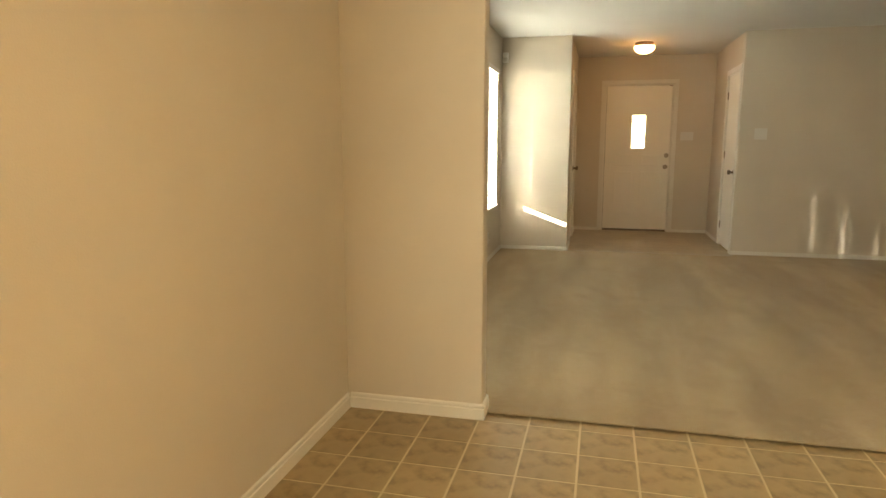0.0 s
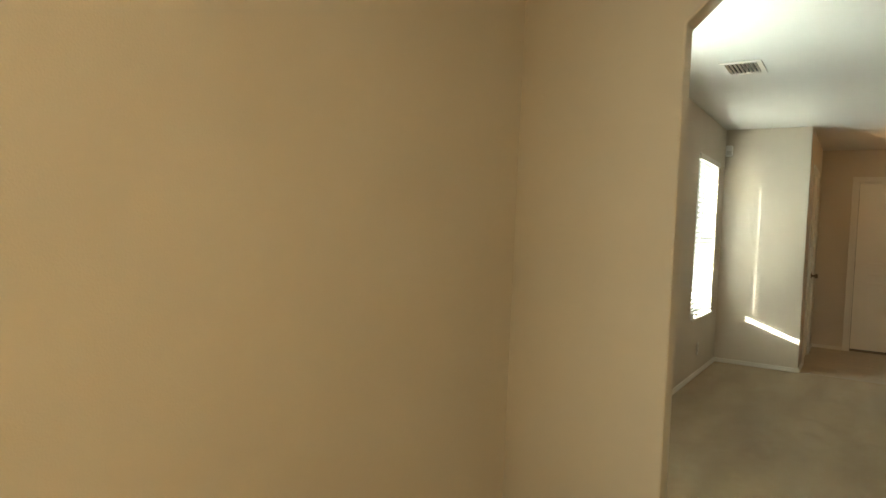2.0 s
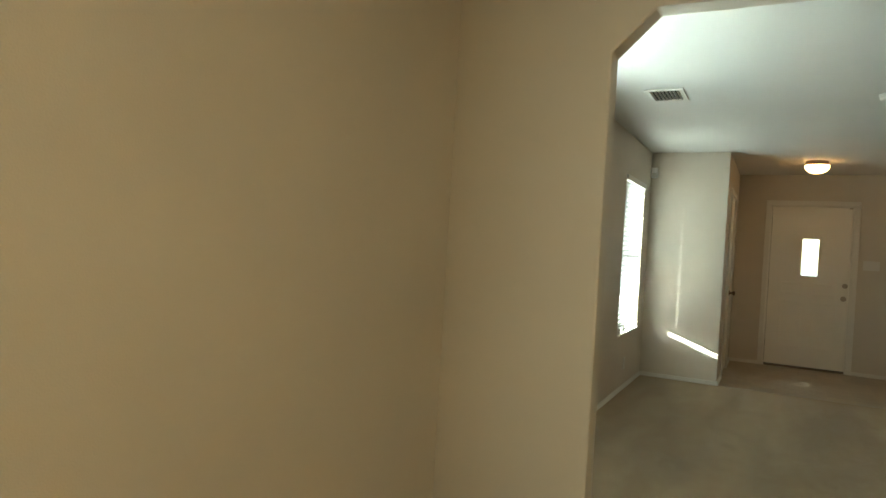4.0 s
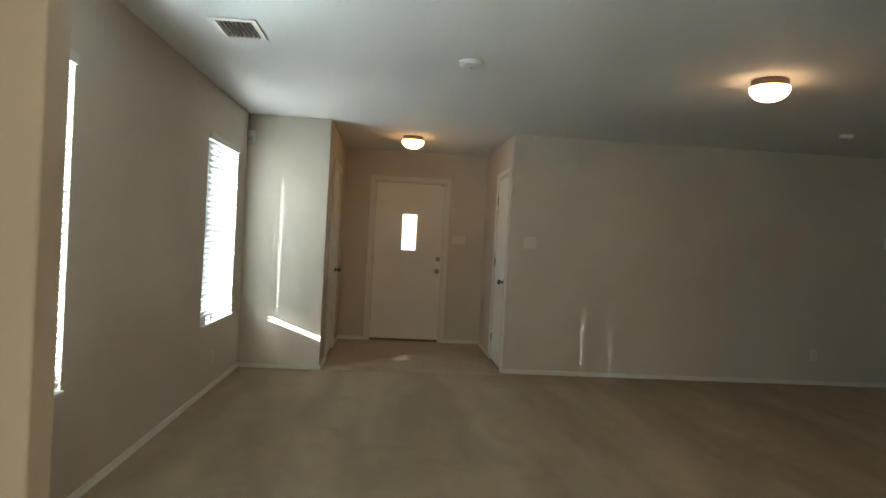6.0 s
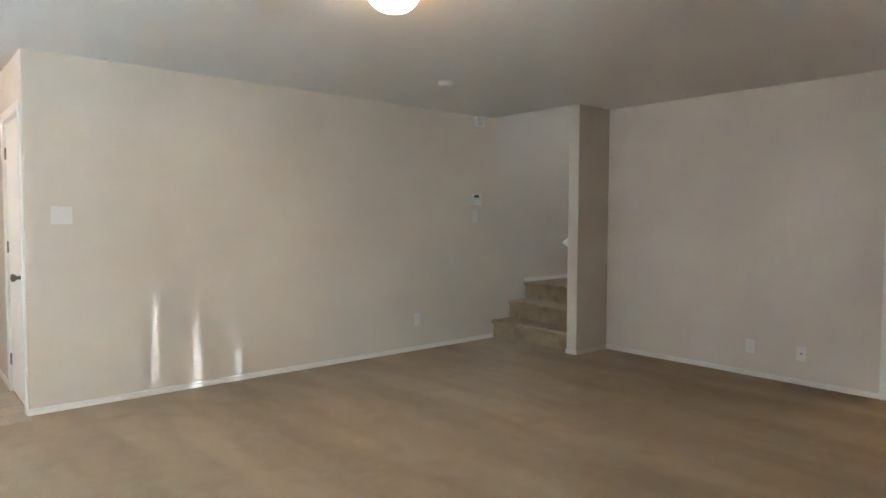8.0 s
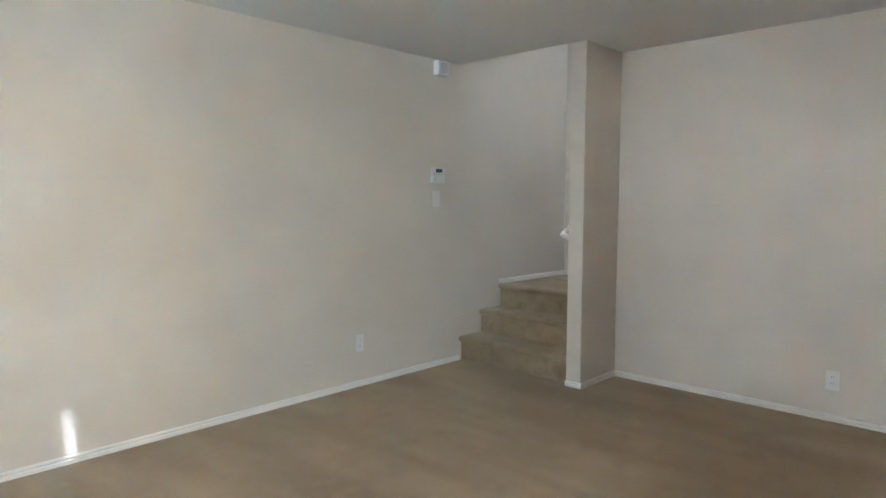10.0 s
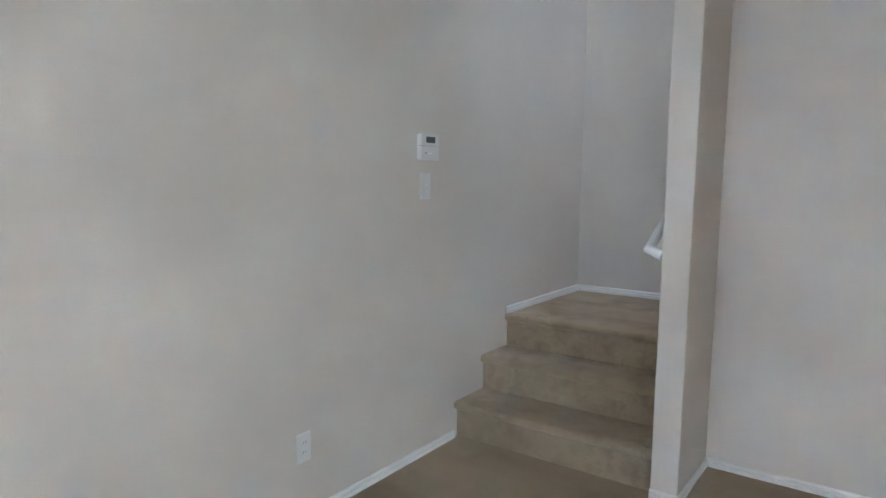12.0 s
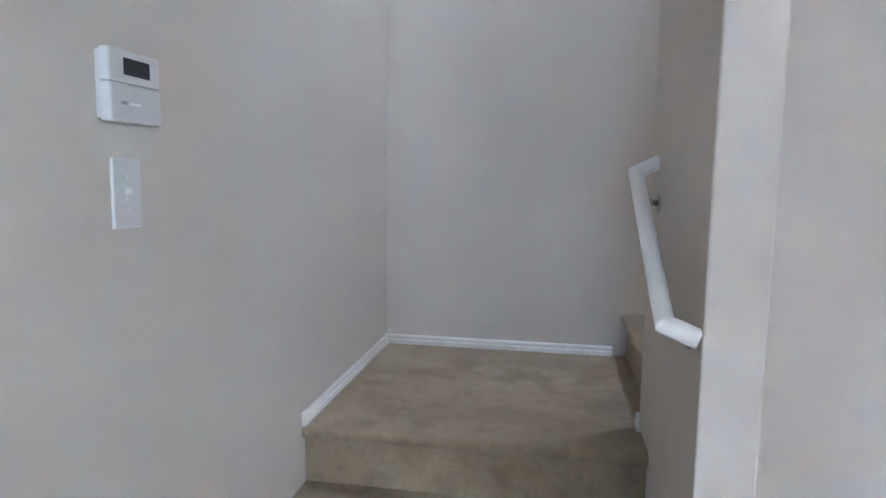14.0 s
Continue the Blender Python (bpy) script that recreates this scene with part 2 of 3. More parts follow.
wall("wall_kitchen_south", "y", -5.72, -5.6, (-0.16, 4.3), H)
wall("wall_kitchen_east", "x", 4.2, 4.3, (-5.6, 0.0), H)


def arch_wall():
    """The wall with the wide opening, whose upper corners are cut off at 45 degrees."""
    z_side, z_top, cut = 2.075, 2.229, 0.159
    a, b = OPEN_X
    bm = bmesh.new()
    outline = [(-0.16, 0), (a, 0), (a, z_side), (a + cut, z_top), (b - cut, z_top), (b, z_side), (b, 0), (RIGHT_X, 0), (RIGHT_X, H + 0.11), (-0.16, H + 0.11)]
    rows = [[bm.verts.new((x, y, z)) for x, z in outline] for y in (0.0, WALL_T)]
    for r in rows:
        for quad in ((0, 1, 2, 9), (9, 2, 3), (9, 3, 4, 8), (4, 5, 8), (5, 6, 7, 8)):
            bm.faces.new([r[k] for k in quad])
    for k in range(len(outline)):
        q = (k + 1) % len(outline)
        bm.faces.new((rows[0][k], rows[0][q], rows[1][q], rows[1][k]))
    ob = soften(part("wall_kitchen_north", bm, WALL), 0.008, 3)
    tagged(ob, "beige painted drywall with a wide clipped-corner opening", "wall", kind="structure")


arch_wall()
wall("wall_entry_side", "y", STUB_Y, STUB_Y + 0.11, (-0.16, HALL_X[0]), H)
wall("wall_hall_west", "x", HALL_X[0] - 0.11, HALL_X[0], (STUB_Y + 0.11, DOOR_Y), H, [(*LDOOR, 0, 2.04)], round_edges=0)
wall("wall_hall_east", "x", HALL_X[1], HALL_X[1] + 0.11, (LONG_Y + 0.05, DOOR_Y), H, [(*CDOOR, 0, 2.04)], round_edges=0)
wall("wall_north", "y", LONG_Y, LONG_Y + 0.05, (HALL_X[1], FAR_X), H + 2.6)
wall("wall_front", "y", DOOR_Y, DOOR_Y + 0.16, (HALL_X[0] - 0.11, HALL_X[1] + 0.11), H, [(*FDOOR, 0, 2.045)], round_edges=0.004)
wall("wall_east", "x", RIGHT_X, STAIR_END, (-0.8, POST_Y[0]), H + 2.6, [(*RDOOR, 0, 2.015)], round_edges=0.003)
wall("wall_stair_stub", "y", *POST_Y, (POST_X, STAIR_END), H + 2.6, round_edges=0.006)
wall("wall_stair_far", "x", FAR_X, FAR_X + 0.12, (1.75, LONG_Y + 0.11), H + 2.6)
wall("wall_stair_south", "y", 1.75, 1.86, (STAIR_END, FAR_X), H + 2.6)
wall("wall_landing_front", "x", POST_X - 0.11, POST_X, (POST_Y[0], LONG_Y), H + 2.6, bottom=H + 0.0005, round_edges=0)
# the closets behind the two hall doors
wall("wall_closet_a", "x", -0.16, -0.05, (STUB_Y + 0.11, DOOR_Y), H)
wall("wall_closet_b", "x", 4.0, 4.1, (LONG_Y + 0.11, DOOR_Y), H)
wall("wall_closet_c", "y", DOOR_Y, DOOR_Y + 0.1, (HALL_X[1] + 0.11, 4.1), H)
wall("wall_closet_d", "y", DOOR_Y, DOOR_Y + 0.1, (-0.16, HALL_X[0] - 0.11), H)
# the warm-lit room behind the east doorway
wall("wall_bath_north", "y", 1.70, 1.748, (STAIR_END, 9.6), H, mat=WARM_ROOM, label="orange-brown painted bathroom wall")
wall("wall_bath_east", "x", 9.6, 9.7, (-0.8, 1.748), H, mat=WARM_ROOM, label="orange-brown painted bathroom wall")
wall("wall_bath_south", "y", -0.9, -0.8, (STAIR_END, 9.7), H, mat=WARM_ROOM, label="orange-brown painted bathroom wall")


def sheet(name, lo, hi, mat, label, category, bevel=0.0):
    return tagged(part(name, block(lo, hi, bevel), mat), label, category, kind="structure")


sheet("ceiling", (-0.16, WALL_T, H), (POST_X - 0.003, LONG_Y, H + 0.12), CEILING, "white ceiling with a light knockdown texture", "ceiling")
sheet("ceiling_east", (POST_X - 0.003, WALL_T, H), (RIGHT_X, POST_Y[0], H + 0.12), CEILING, "white ceiling with a light knockdown texture", "ceiling")
sheet("ceiling_hall", (-0.16, LONG_Y, H), (HALL_X[1] + 1.4, DOOR_Y + 0.16, H + 0.12), CEILING, "white ceiling over the entry hall", "ceiling")
sheet("ceiling_kitchen", (-0.16, -5.72, H), (4.3, 0.0, H + 0.12), CEILING, "white kitchen ceiling", "ceiling")
sheet("ceiling_stairs", (POST_X - 0.16, 1.75, H + 2.6), (FAR_X + 0.12, LONG_Y + 0.11, H + 2.7), CEILING, "white ceiling high above the stairwell", "ceiling")
sheet("ceiling_bath", (STAIR_END, -0.9, H), (9.7, 1.748, H + 0.1), CEILING, "white bathroom ceiling", "ceiling")

EDGE_Y = 0.06                # where the carpet meets the vinyl
sheet("floor", (-0.16, EDGE_Y + 0.035, -0.10), (RIGHT_X + 0.04, STUB_Y + 0.02, 0.0), CARPET, "tan cut-pile carpet with vacuum tracks", "carpet floor")
sheet("floor_by_long_wall", (HALL_X[1], STUB_Y + 0.02, -0.10), (FAR_X, LONG_Y, 0.0), CARPET, "tan cut-pile carpet along the wall", "carpet floor")
sheet("floor_kitchen", (-0.16, -5.72, -0.10), (4.3, EDGE_Y + 0.035, -0.0142), GROUT, "cream joints of the tile-patterned vinyl", "vinyl floor")
sheet("floor_hall", (-0.16, STUB_Y + 0.02, -0.10), (HALL_X[1], DOOR_Y + 0.16, -0.0012), FAINT_GROUT, "cream joints of the tile-patterned vinyl", "vinyl floor")
sheet("floor_bath", (RIGHT_X + 0.05, -0.9, -0.12), (9.7, 1.748, -0.002), VINYL, "tan vinyl bathroom floor", "vinyl floor")
sheet("floor_closet", (HALL_X[1], LONG_Y + 0.11, -0.10), (4.1, DOOR_Y + 0.1, -0.002), CARPET, "tan carpet in the closet", "carpet floor")

edge = bmesh.new()                # the rolled edge of the pile along the vinyl
for k in range(160):
    x = OPEN_X[0] + 0.014 + k * (OPEN_X[1] - OPEN_X[0] - 0.028) / 160
    w = (OPEN_X[1] - OPEN_X[0] - 0.028) / 160
    block((x, EDGE_Y - 0.003 * random.random(), -0.0035), (x + w, EDGE_Y + 0.038, 0.001 + 0.002 * random.random()), 0.002, 1, edge)
tagged(part("carpet_edge", edge, CARPET), "tufted edge of the tan carpet along the vinyl", "carpet edge", kind="structure")

ground = part("ground", block((-120, -120, -0.30), (120, 120, -0.14)), CONCRETE)
tagged(ground, "pale concrete and dry ground outside the house", "ground", kind="structure")


# ---- baseboards ----
def baseboard(a, b, side, z=0.0, h=0.085, t=0.013):
    """A skirting board from a to b along a wall; side is the way it stands out."""
    (x0, y0), (x1, y1) = a, b
    n = Vector(side)
    bm = bmesh.new()
    prof = [(0, 0), (t, 0), (t, h - 0.024), (t * 0.62, h - 0.019), (t * 0.80, h - 0.013), (t * 0.70, h - 0.005), (t * 0.35, h), (0, h)]
    ends = [[bm.verts.new((x + n.x * d, y + n.y * d, z + e)) for d, e in prof] for x, y in ((x0, y0), (x1, y1))]
    for k in range(len(prof)):
        q = (k + 1) % len(prof)
        bm.faces.new((ends[0][k], ends[0][q], ends[1][q], ends[1][k]))
    bm.faces.new(ends[0])
    bm.faces.new(ends[1])
    tagged(part("baseboard", bm, TRIM), "white painted baseboard with a moulded top", "baseboard", kind="structure")


CAS = 0.058                  # width of the door casings
for a, b, side in (
        ((KX, -5.6), (KX, -0.013), (1, 0)), ((KX + 0.013, 0), (OPEN_X[0] + 0.013, 0), (0, -1)), ((OPEN_X[0], 0.0), (OPEN_X[0], WALL_T + 0.013), (1, 0)),
        ((0.013, WALL_T), (OPEN_X[0], WALL_T), (0, 1)), ((0, WALL_T), (0, STUB_Y - 0.013), (1, 0)), ((0, STUB_Y), (HALL_X[0] + 0.013, STUB_Y), (0, -1)),
        ((HALL_X[0], STUB_Y), (HALL_X[0], LDOOR[0] - CAS), (1, 0)), ((HALL_X[0], LDOOR[1] + CAS), (HALL_X[0], DOOR_Y - 0.013), (1, 0)),
        ((HALL_X[0], DOOR_Y), (FDOOR[0] - CAS, DOOR_Y), (0, -1)), ((FDOOR[1] + CAS, DOOR_Y), (HALL_X[1], DOOR_Y), (0, -1)),
        ((HALL_X[1], CDOOR[1] + CAS), (HALL_X[1], DOOR_Y - 0.013), (-1, 0)),
        ((HALL_X[1] - 0.013, LONG_Y), (POST_X + 0.02, LONG_Y), (0, -1)),
        ((POST_X, POST_Y[0] - 0.013), (POST_X, POST_Y[1]), (-1, 0)), ((POST_X, POST_Y[0]), (RIGHT_X - 0.013, POST_Y[0]), (0, -1)),
        ((RIGHT_X, RDOOR[1] + CAS), (RIGHT_X, POST_Y[0]), (-1, 0)), ((RIGHT_X, WALL_T), (RIGHT_X, RDOOR[0] - CAS), (-1, 0)),
        ((OPEN_X[1], WALL_T), (RIGHT_X - 0.013, WALL_T), (0, 1))):
    low = max(a[1], b[1]) <= WALL_T + 0.013 and min(a[1], b[1]) < WALL_T
    baseboard(a, b, side, -0.013 if low else 0.0, 0.074 if low else 0.042)   # the pile hides the foot of the board


# ---- stairs ----
RISE, GO = 0.197, 0.263
FIRST = 7.017


def step_bm(x0, x1, z, y0, y1, nose=0.032, r=0.022):
    """One carpeted step: a riser at x0 and a tread to x1, with a rolled nosing."""
    bm = bmesh.new()
    prof = [(x1, z), (x0 - nose + r, z)]
    for k in range(1, 9):
        a = math.pi / 2 + math.pi * k / 8
        prof.append((x0 - nose + r + r * math.cos(a), z - r + r * math.sin(a)))
    prof += [(x0 - 0.002, z - 2 * r - 0.004), (x0, z - RISE + 0.002), (x1, z - RISE + 0.002)]
    rows = []
    ny = 14
    for k in range(ny + 1):
        y = y0 + (y1 - y0) * k / ny
        rows.append([bm.verts.new((x + 0.0025 * noise.noise((x * 9, y * 7, q * 9)), y, q)) for x, q in prof])
    for lo, hi in zip(rows, rows[1:]):
        for k in range(len(prof)):
            q = (k + 1) % len(prof)
            bm.faces.new((lo[k], lo[q], hi[q], hi[k]))
    bm.faces.new(rows[0])
    bm.faces.new(rows[-1])
    return bm


stairs = thing("staircase", FIRST, 4.40, 0, "tan carpeted steps rising to a landing beside the wall", "staircase", kind="structure")
inv = Matrix.Translation((-FIRST, -4.40, 0))


def put_step(name, bm, label=""):
    bm.transform(inv)
    ob = smooth(part(name, bm, STAIR_CARPET, stairs, label))
    ob.data.set_sharp_from_angle(angle=radians(40))
    return ob


SY = (POST_Y[1], LONG_Y)
put_step("step", step_bm(FIRST, FIRST + GO + 0.02, RISE, *SY))
put_step("step", step_bm(FIRST + GO, FIRST + 2 * GO + 0.02, 2 * RISE, *SY))
put_step("landing", step_bm(FIRST + 2 * GO, FAR_X, 3 * RISE, SY[0] - 0.06, SY[1]), "carpeted landing with a rolled nosing")
fill = block((FIRST + 0.3, POST_Y[1] + 0.002, 0.0), (FAR_X, LONG_Y - 0.002, 0.38))
put_step("stair_core", fill)
turn = Matrix.Translation((FAR_X, POST_Y[1] - 0.05, 0)) @ pose(0, 0, 0, 0, 0, -90)
for k in range(8):
    b2 = step_bm(k * GO, (k + 1) * GO + 0.02, (4 + k) * RISE, -(FAR_X - STAIR_END), 0.0)
    b2.transform(turn)
    put_step("step", b2)
# landing baseboards
LZ = 3 * RISE
baseboard((FIRST + 2 * GO - 0.03, LONG_Y), (FAR_X - 0.013, LONG_Y), (0, -1), LZ, 0.043)
baseboard((FAR_X, LONG_Y), (FAR_X, POST_Y[1] + 0.012), (-1, 0), LZ, 0.043)
baseboard((STAIR_END - 0.055, POST_Y[1]), (STAIR_END + 0.013, POST_Y[1]), (0, 1), LZ, 0.043)


# ---- handrail ----
def handrail():
    y_wall, y = POST_Y[1], POST_Y[1] + 0.066
    lo, hi = Vector((7.005, y, 1.092)), Vector((7.590, y, 1.405))
    t = thing("handrail", 7.3, y_wall, 1.2, "white painted round handrail returned into the stair wall", "handrail")
    inv_r = Matrix.Translation((-7.3, -y_wall, -1.2))
    bm = swept([(6.985, y_wall, 1.068), lo, hi, (7.612, y_wall, 1.436)], 0.021, 18)
    bm.transform(inv_r)
    smooth(soften(part("rail", bm, RAIL, t), 0.002, 2))
    for f in (0.08, 0.92):
        p = lo.lerp(hi, f)
        bm = swept([(p.x + 0.01, y_wall + 0.004, p.z - 0.062), (p.x + 0.005, y_wall + 0.03, p.z - 0.055), (p.x, y - 0.004, p.z - 0.038), (p.x, y, p.z - 0.016)], 0.0085, 10)
        bm.transform(inv_r)
        br = smooth(part("bracket", bm, CHROME, t, "chrome rail bracket"))
        bm = lathe([(0.027, 0.0), (0.027, 0.005), (0.016, 0.010)], 20, "Y")
        bm.transform(inv_r @ Matrix.Translation((p.x + 0.01, y_wall + 0.0085, p.z - 0.062)))
        part("rosette", bm, CHROME, br)


handrail()


# ---- doors ----
def casing(parent, axis, at, out, a, b, top, width=CAS, t=0.018):
    """Three casing boards round an opening from a to b, standing out from the plane at by t on the side out."""
    lo, hi = sorted((at, at + out * t))
    for n, (u0, u1, z0, z1) in (("casing_side", (a - width, a, 0, top)), ("casing_side", (b, b + width, 0, top)), ("casing_head", (a - width, b + width, top, top + width))):
        p, q = ((lo, u0, z0), (hi, u1, z1)) if axis == "x" else ((u0, lo, z0), (u1, hi, z1))
        part(n, block(p, q, 0.005), TRIM, parent)


def jamb(parent, axis, lo, hi, a, b, top):
    for u0, u1, z0, z1 in ((a, a + 0.016, 0, top), (b - 0.016, b, 0, top), (a + 0.016, b - 0.016, top - 0.016, top)):
        p, q = ((lo, u0, z0), (hi, u1, z1)) if axis == "x" else ((u0, lo, z0), (u1, hi, z1))
        part("jamb", block(p, q, 0.002), TRIM, parent)


def raised_panel(x0, x1, z0, z1, y):
    """A stamped panel: a sunk groove frame with a raised field, standing out towards -y."""
    bm = bmesh.new()
    rings = []
    for inset, d in ((0, 0.0), (0.010, -0.0022), (0.022, -0.0022), (0.040, -0.0005)):
        rings.append([bm.verts.new(v) for v in ((x0 + inset, y + d, z0 + inset), (x1 - inset, y + d, z0 + inset), (x1 - inset, y + d, z1 - inset), (x0 + inset, y + d, z1 - inset))])
    for lo, hi in zip(rings, rings[1:]):
        for k in range(4):
            bm.faces.new((lo[k], lo[(k + 1) % 4], hi[(k + 1) % 4], hi[k]))
    bm.faces.new(rings[-1])
    return bm


def knob_set(parent, x, y, z, label):
    """A knob that stands out towards -y."""
    body = lathe([(0.032, 0.0), (0.032, 0.006), (0.014, 0.012), (0.012, 0.034), (0.022, 0.042), (0.028, 0.054), (0.024, 0.066), (0.010, 0.070)], 24, "Y")
    body.transform(Matrix.Translation((x, y, z)))
    return smooth(part("door_knob", body, NICKEL, parent, label))


def front_door():
    a, b = FDOOR
    d = thing("door_1", 0, 0, 0, "closed white panelled front door with a small lit window", "door", kind="structure")
    y = DOOR_Y + 0.022                                   # the slab's face
    casing(d, "y", DOOR_Y, -1, a, b, 2.045)
    jamb(d, "y", DOOR_Y, DOOR_Y + 0.16, a, b, 2.045)
    g = (1.538, 1.727, 1.164, 1.632)
    us, vs = [a + 0.019, g[0], g[1], b - 0.019], [0.028, g[2], g[3], 2.026]
    leaf = part("door_leaf", slab_with_holes(us, vs, lambda u, v: not (g[0] < u < g[1] and g[2] < v < g[3]), lambda u, v, w: (u, w, v), y, y + 0.044), DOOR, d)
    for x0, x1, z0, z1 in ((1.318, 1.575, 0.255, 0.850), (1.672, 1.929, 0.255, 0.850), (1.318, 1.575, 0.925, 1.085), (1.672, 1.929, 0.925, 1.085)):
        part("panel", raised_panel(x0, x1, z0, z1, y - 0.0005), DOOR, leaf)
    ring = slab_with_holes([g[0] - 0.022, g[0] + 0.006, g[1] - 0.006, g[1] + 0.022], [g[2] - 0.022, g[2] + 0.006, g[3] - 0.006, g[3] + 0.022],
                           lambda u, v: not (g[0] + 0.006 < u < g[1] - 0.006 and g[2] + 0.006 < v < g[3] - 0.006), lambda u, v, w: (u, w, v), y - 0.010, y - 0.0005)
    soften(part("door_window_frame", ring, DOOR, leaf), 0.004, 2)
    pane = part("pane", block((g[0], y + 0.016, g[2]), (g[1], y + 0.024, g[3])), GLASS, leaf, "clear glass pane glowing with daylight")
    pane.visible_shadow = False
    part("threshold", block((a + 0.016, DOOR_Y + 0.004, 0.0), (b - 0.016, DOOR_Y + 0.15, 0.018), 0.003), BRONZE, d, "dark metal threshold")
    part("door_sweep", block((a + 0.019, y - 0.004, 0.019), (b - 0.019, y + 0.03, 0.0275)), DARK, d)
    knob_set(leaf, 2.012, y, 0.915, "round brushed nickel knob")
    bolt = lathe([(0.030, 0.0), (0.030, 0.010), (0.024, 0.016), (0.008, 0.017)], 24, "Y")
    bolt.transform(Matrix.Translation((2.020, y, 1.072)))
    smooth(part("deadbolt", bolt, NICKEL, leaf, "round nickel deadbolt"))
    part("thumb_turn", block((2.015, y - 0.034, 1.052), (2.025, y - 0.016, 1.092), 0.003), NICKEL, leaf)
    for z in (0.30, 1.05, 1.80):
        part("hinge", block((a + 0.010, y - 0.008, z - 0.045), (a + 0.022, y + 0.002, z + 0.045), 0.003), BRONZE, d)
    # dark strips added behind the leaf to block daylight at its edges
    for u0, u1, v0, v1 in ((a + 0.010, a + 0.032, 0.02, 2.03), (b - 0.032, b - 0.010, 0.02, 2.03), (a + 0.032, b - 0.032, 2.012, 2.03)):
        part("leak_strip", block((u0, y + 0.045, v0), (u1, y + 0.060, v1)), DARK, d)
    part("door_stop", block((2.020, y - 0.006, 2.012), (2.060, y - 0.0005, 2.024)), NICKEL, d)


front_door()


def hall_door(name, x, out, span, knob_y, label, hinge_y):
    """A flat white door in a hall wall across x; out is the side that the hall is on."""
    d = thing(name, 0, 0, 0, label, "door", kind="structure")
    casing(d, "x", x, out, *span, 2.04)
    jamb(d, "x", *sorted((x, x - out * 0.11)), *span, 2.04)
    lo, hi = sorted((x - out * 0.004, x - out * 0.040))
    leaf = soften(part("door_leaf", block((lo, span[0] + 0.019, 0.012), (hi, span[1] - 0.019, 2.02)), DOOR, d), 0.003)
    face = x - out * 0.004
    bm = lathe([(0.032, 0.0), (0.032, 0.006), (0.014, 0.012), (0.012, 0.034), (0.022, 0.042), (0.028, 0.054), (0.024, 0.066), (0.010, 0.070)], 24)
    bm.transform(Matrix.Translation((face, knob_y, 0.915)) @ pose(0, 0, 0, 0, 90 * out, 0))
    smooth(part("door_knob", bm, BRONZE, leaf, "aged bronze knob"))
    for z in (0.25, 1.10, 1.80):
        p, q = sorted((face, face + out * 0.012))
        part("hinge", block((p, hinge_y - 0.006, z - 0.045), (q, hinge_y + 0.006, z + 0.045), 0.003), BRONZE, d)


hall_door("door_2", HALL_X[1], -1, CDOOR, CDOOR[0] + 0.085, "closed plain white closet door with a bronze knob", CDOOR[1] - 0.017)
hall_door("door_3", HALL_X[0], 1, LDOOR, LDOOR[1] - 0.085, "closed plain white side door with a bronze knob", LDOOR[0] + 0.017)

doorway = thing("doorway", 0, 0, 0, "open white-cased doorway to a warm-lit bathroom", "doorway", kind="structure")
casing(doorway, "x", RIGHT_X, -1, *RDOOR, 2.015, 0.066)
jamb(doorway, "x", RIGHT_X, STAIR_END, *RDOOR, 2.015)
part("strike_plate", block((RIGHT_X + 0.012, RDOOR[1] - 0.019, 0.90), (RIGHT_X + 0.036, RDOOR[1] - 0.0155, 0.96)), BRONZE, doorway)


# ---- windows and blinds ----
def window(name, y0, y1):
    z0, z1 = WIN_Z
    w = thing(name, 0, 0, 0, "vinyl sash window set in a plain drywall recess", "window", kind="structure")
    ring = slab_with_holes([y0, y0 + 0.014, y1 - 0.014, y1], [z0, z0 + 0.025, 1.30, 1.335, z1 - 0.03, z1],
                           lambda u, v: not (y0 + 0.014 < u < y1 - 0.014 and (z0 + 0.025 < v < 1.30 or 1.335 < v < z1 - 0.03)), lambda u, v, q: (q, u, v), -0.150, -0.110)
    part("window_frame", ring, PLASTIC, w)
    for a, b in ((z0 + 0.03, 1.305), (1.33, z1 - 0.03)):
        p = part("pane", block((-0.134, y0 + 0.012, a), (-0.128, y1 - 0.012, b)), GLASS, w)
        p.visible_shadow = False
    part("window_sill", block((-0.108, y0 + 0.002, z0 - 0.012), (0.018, y1 - 0.002, z0 + 0.002), 0.003), TRIM, w)


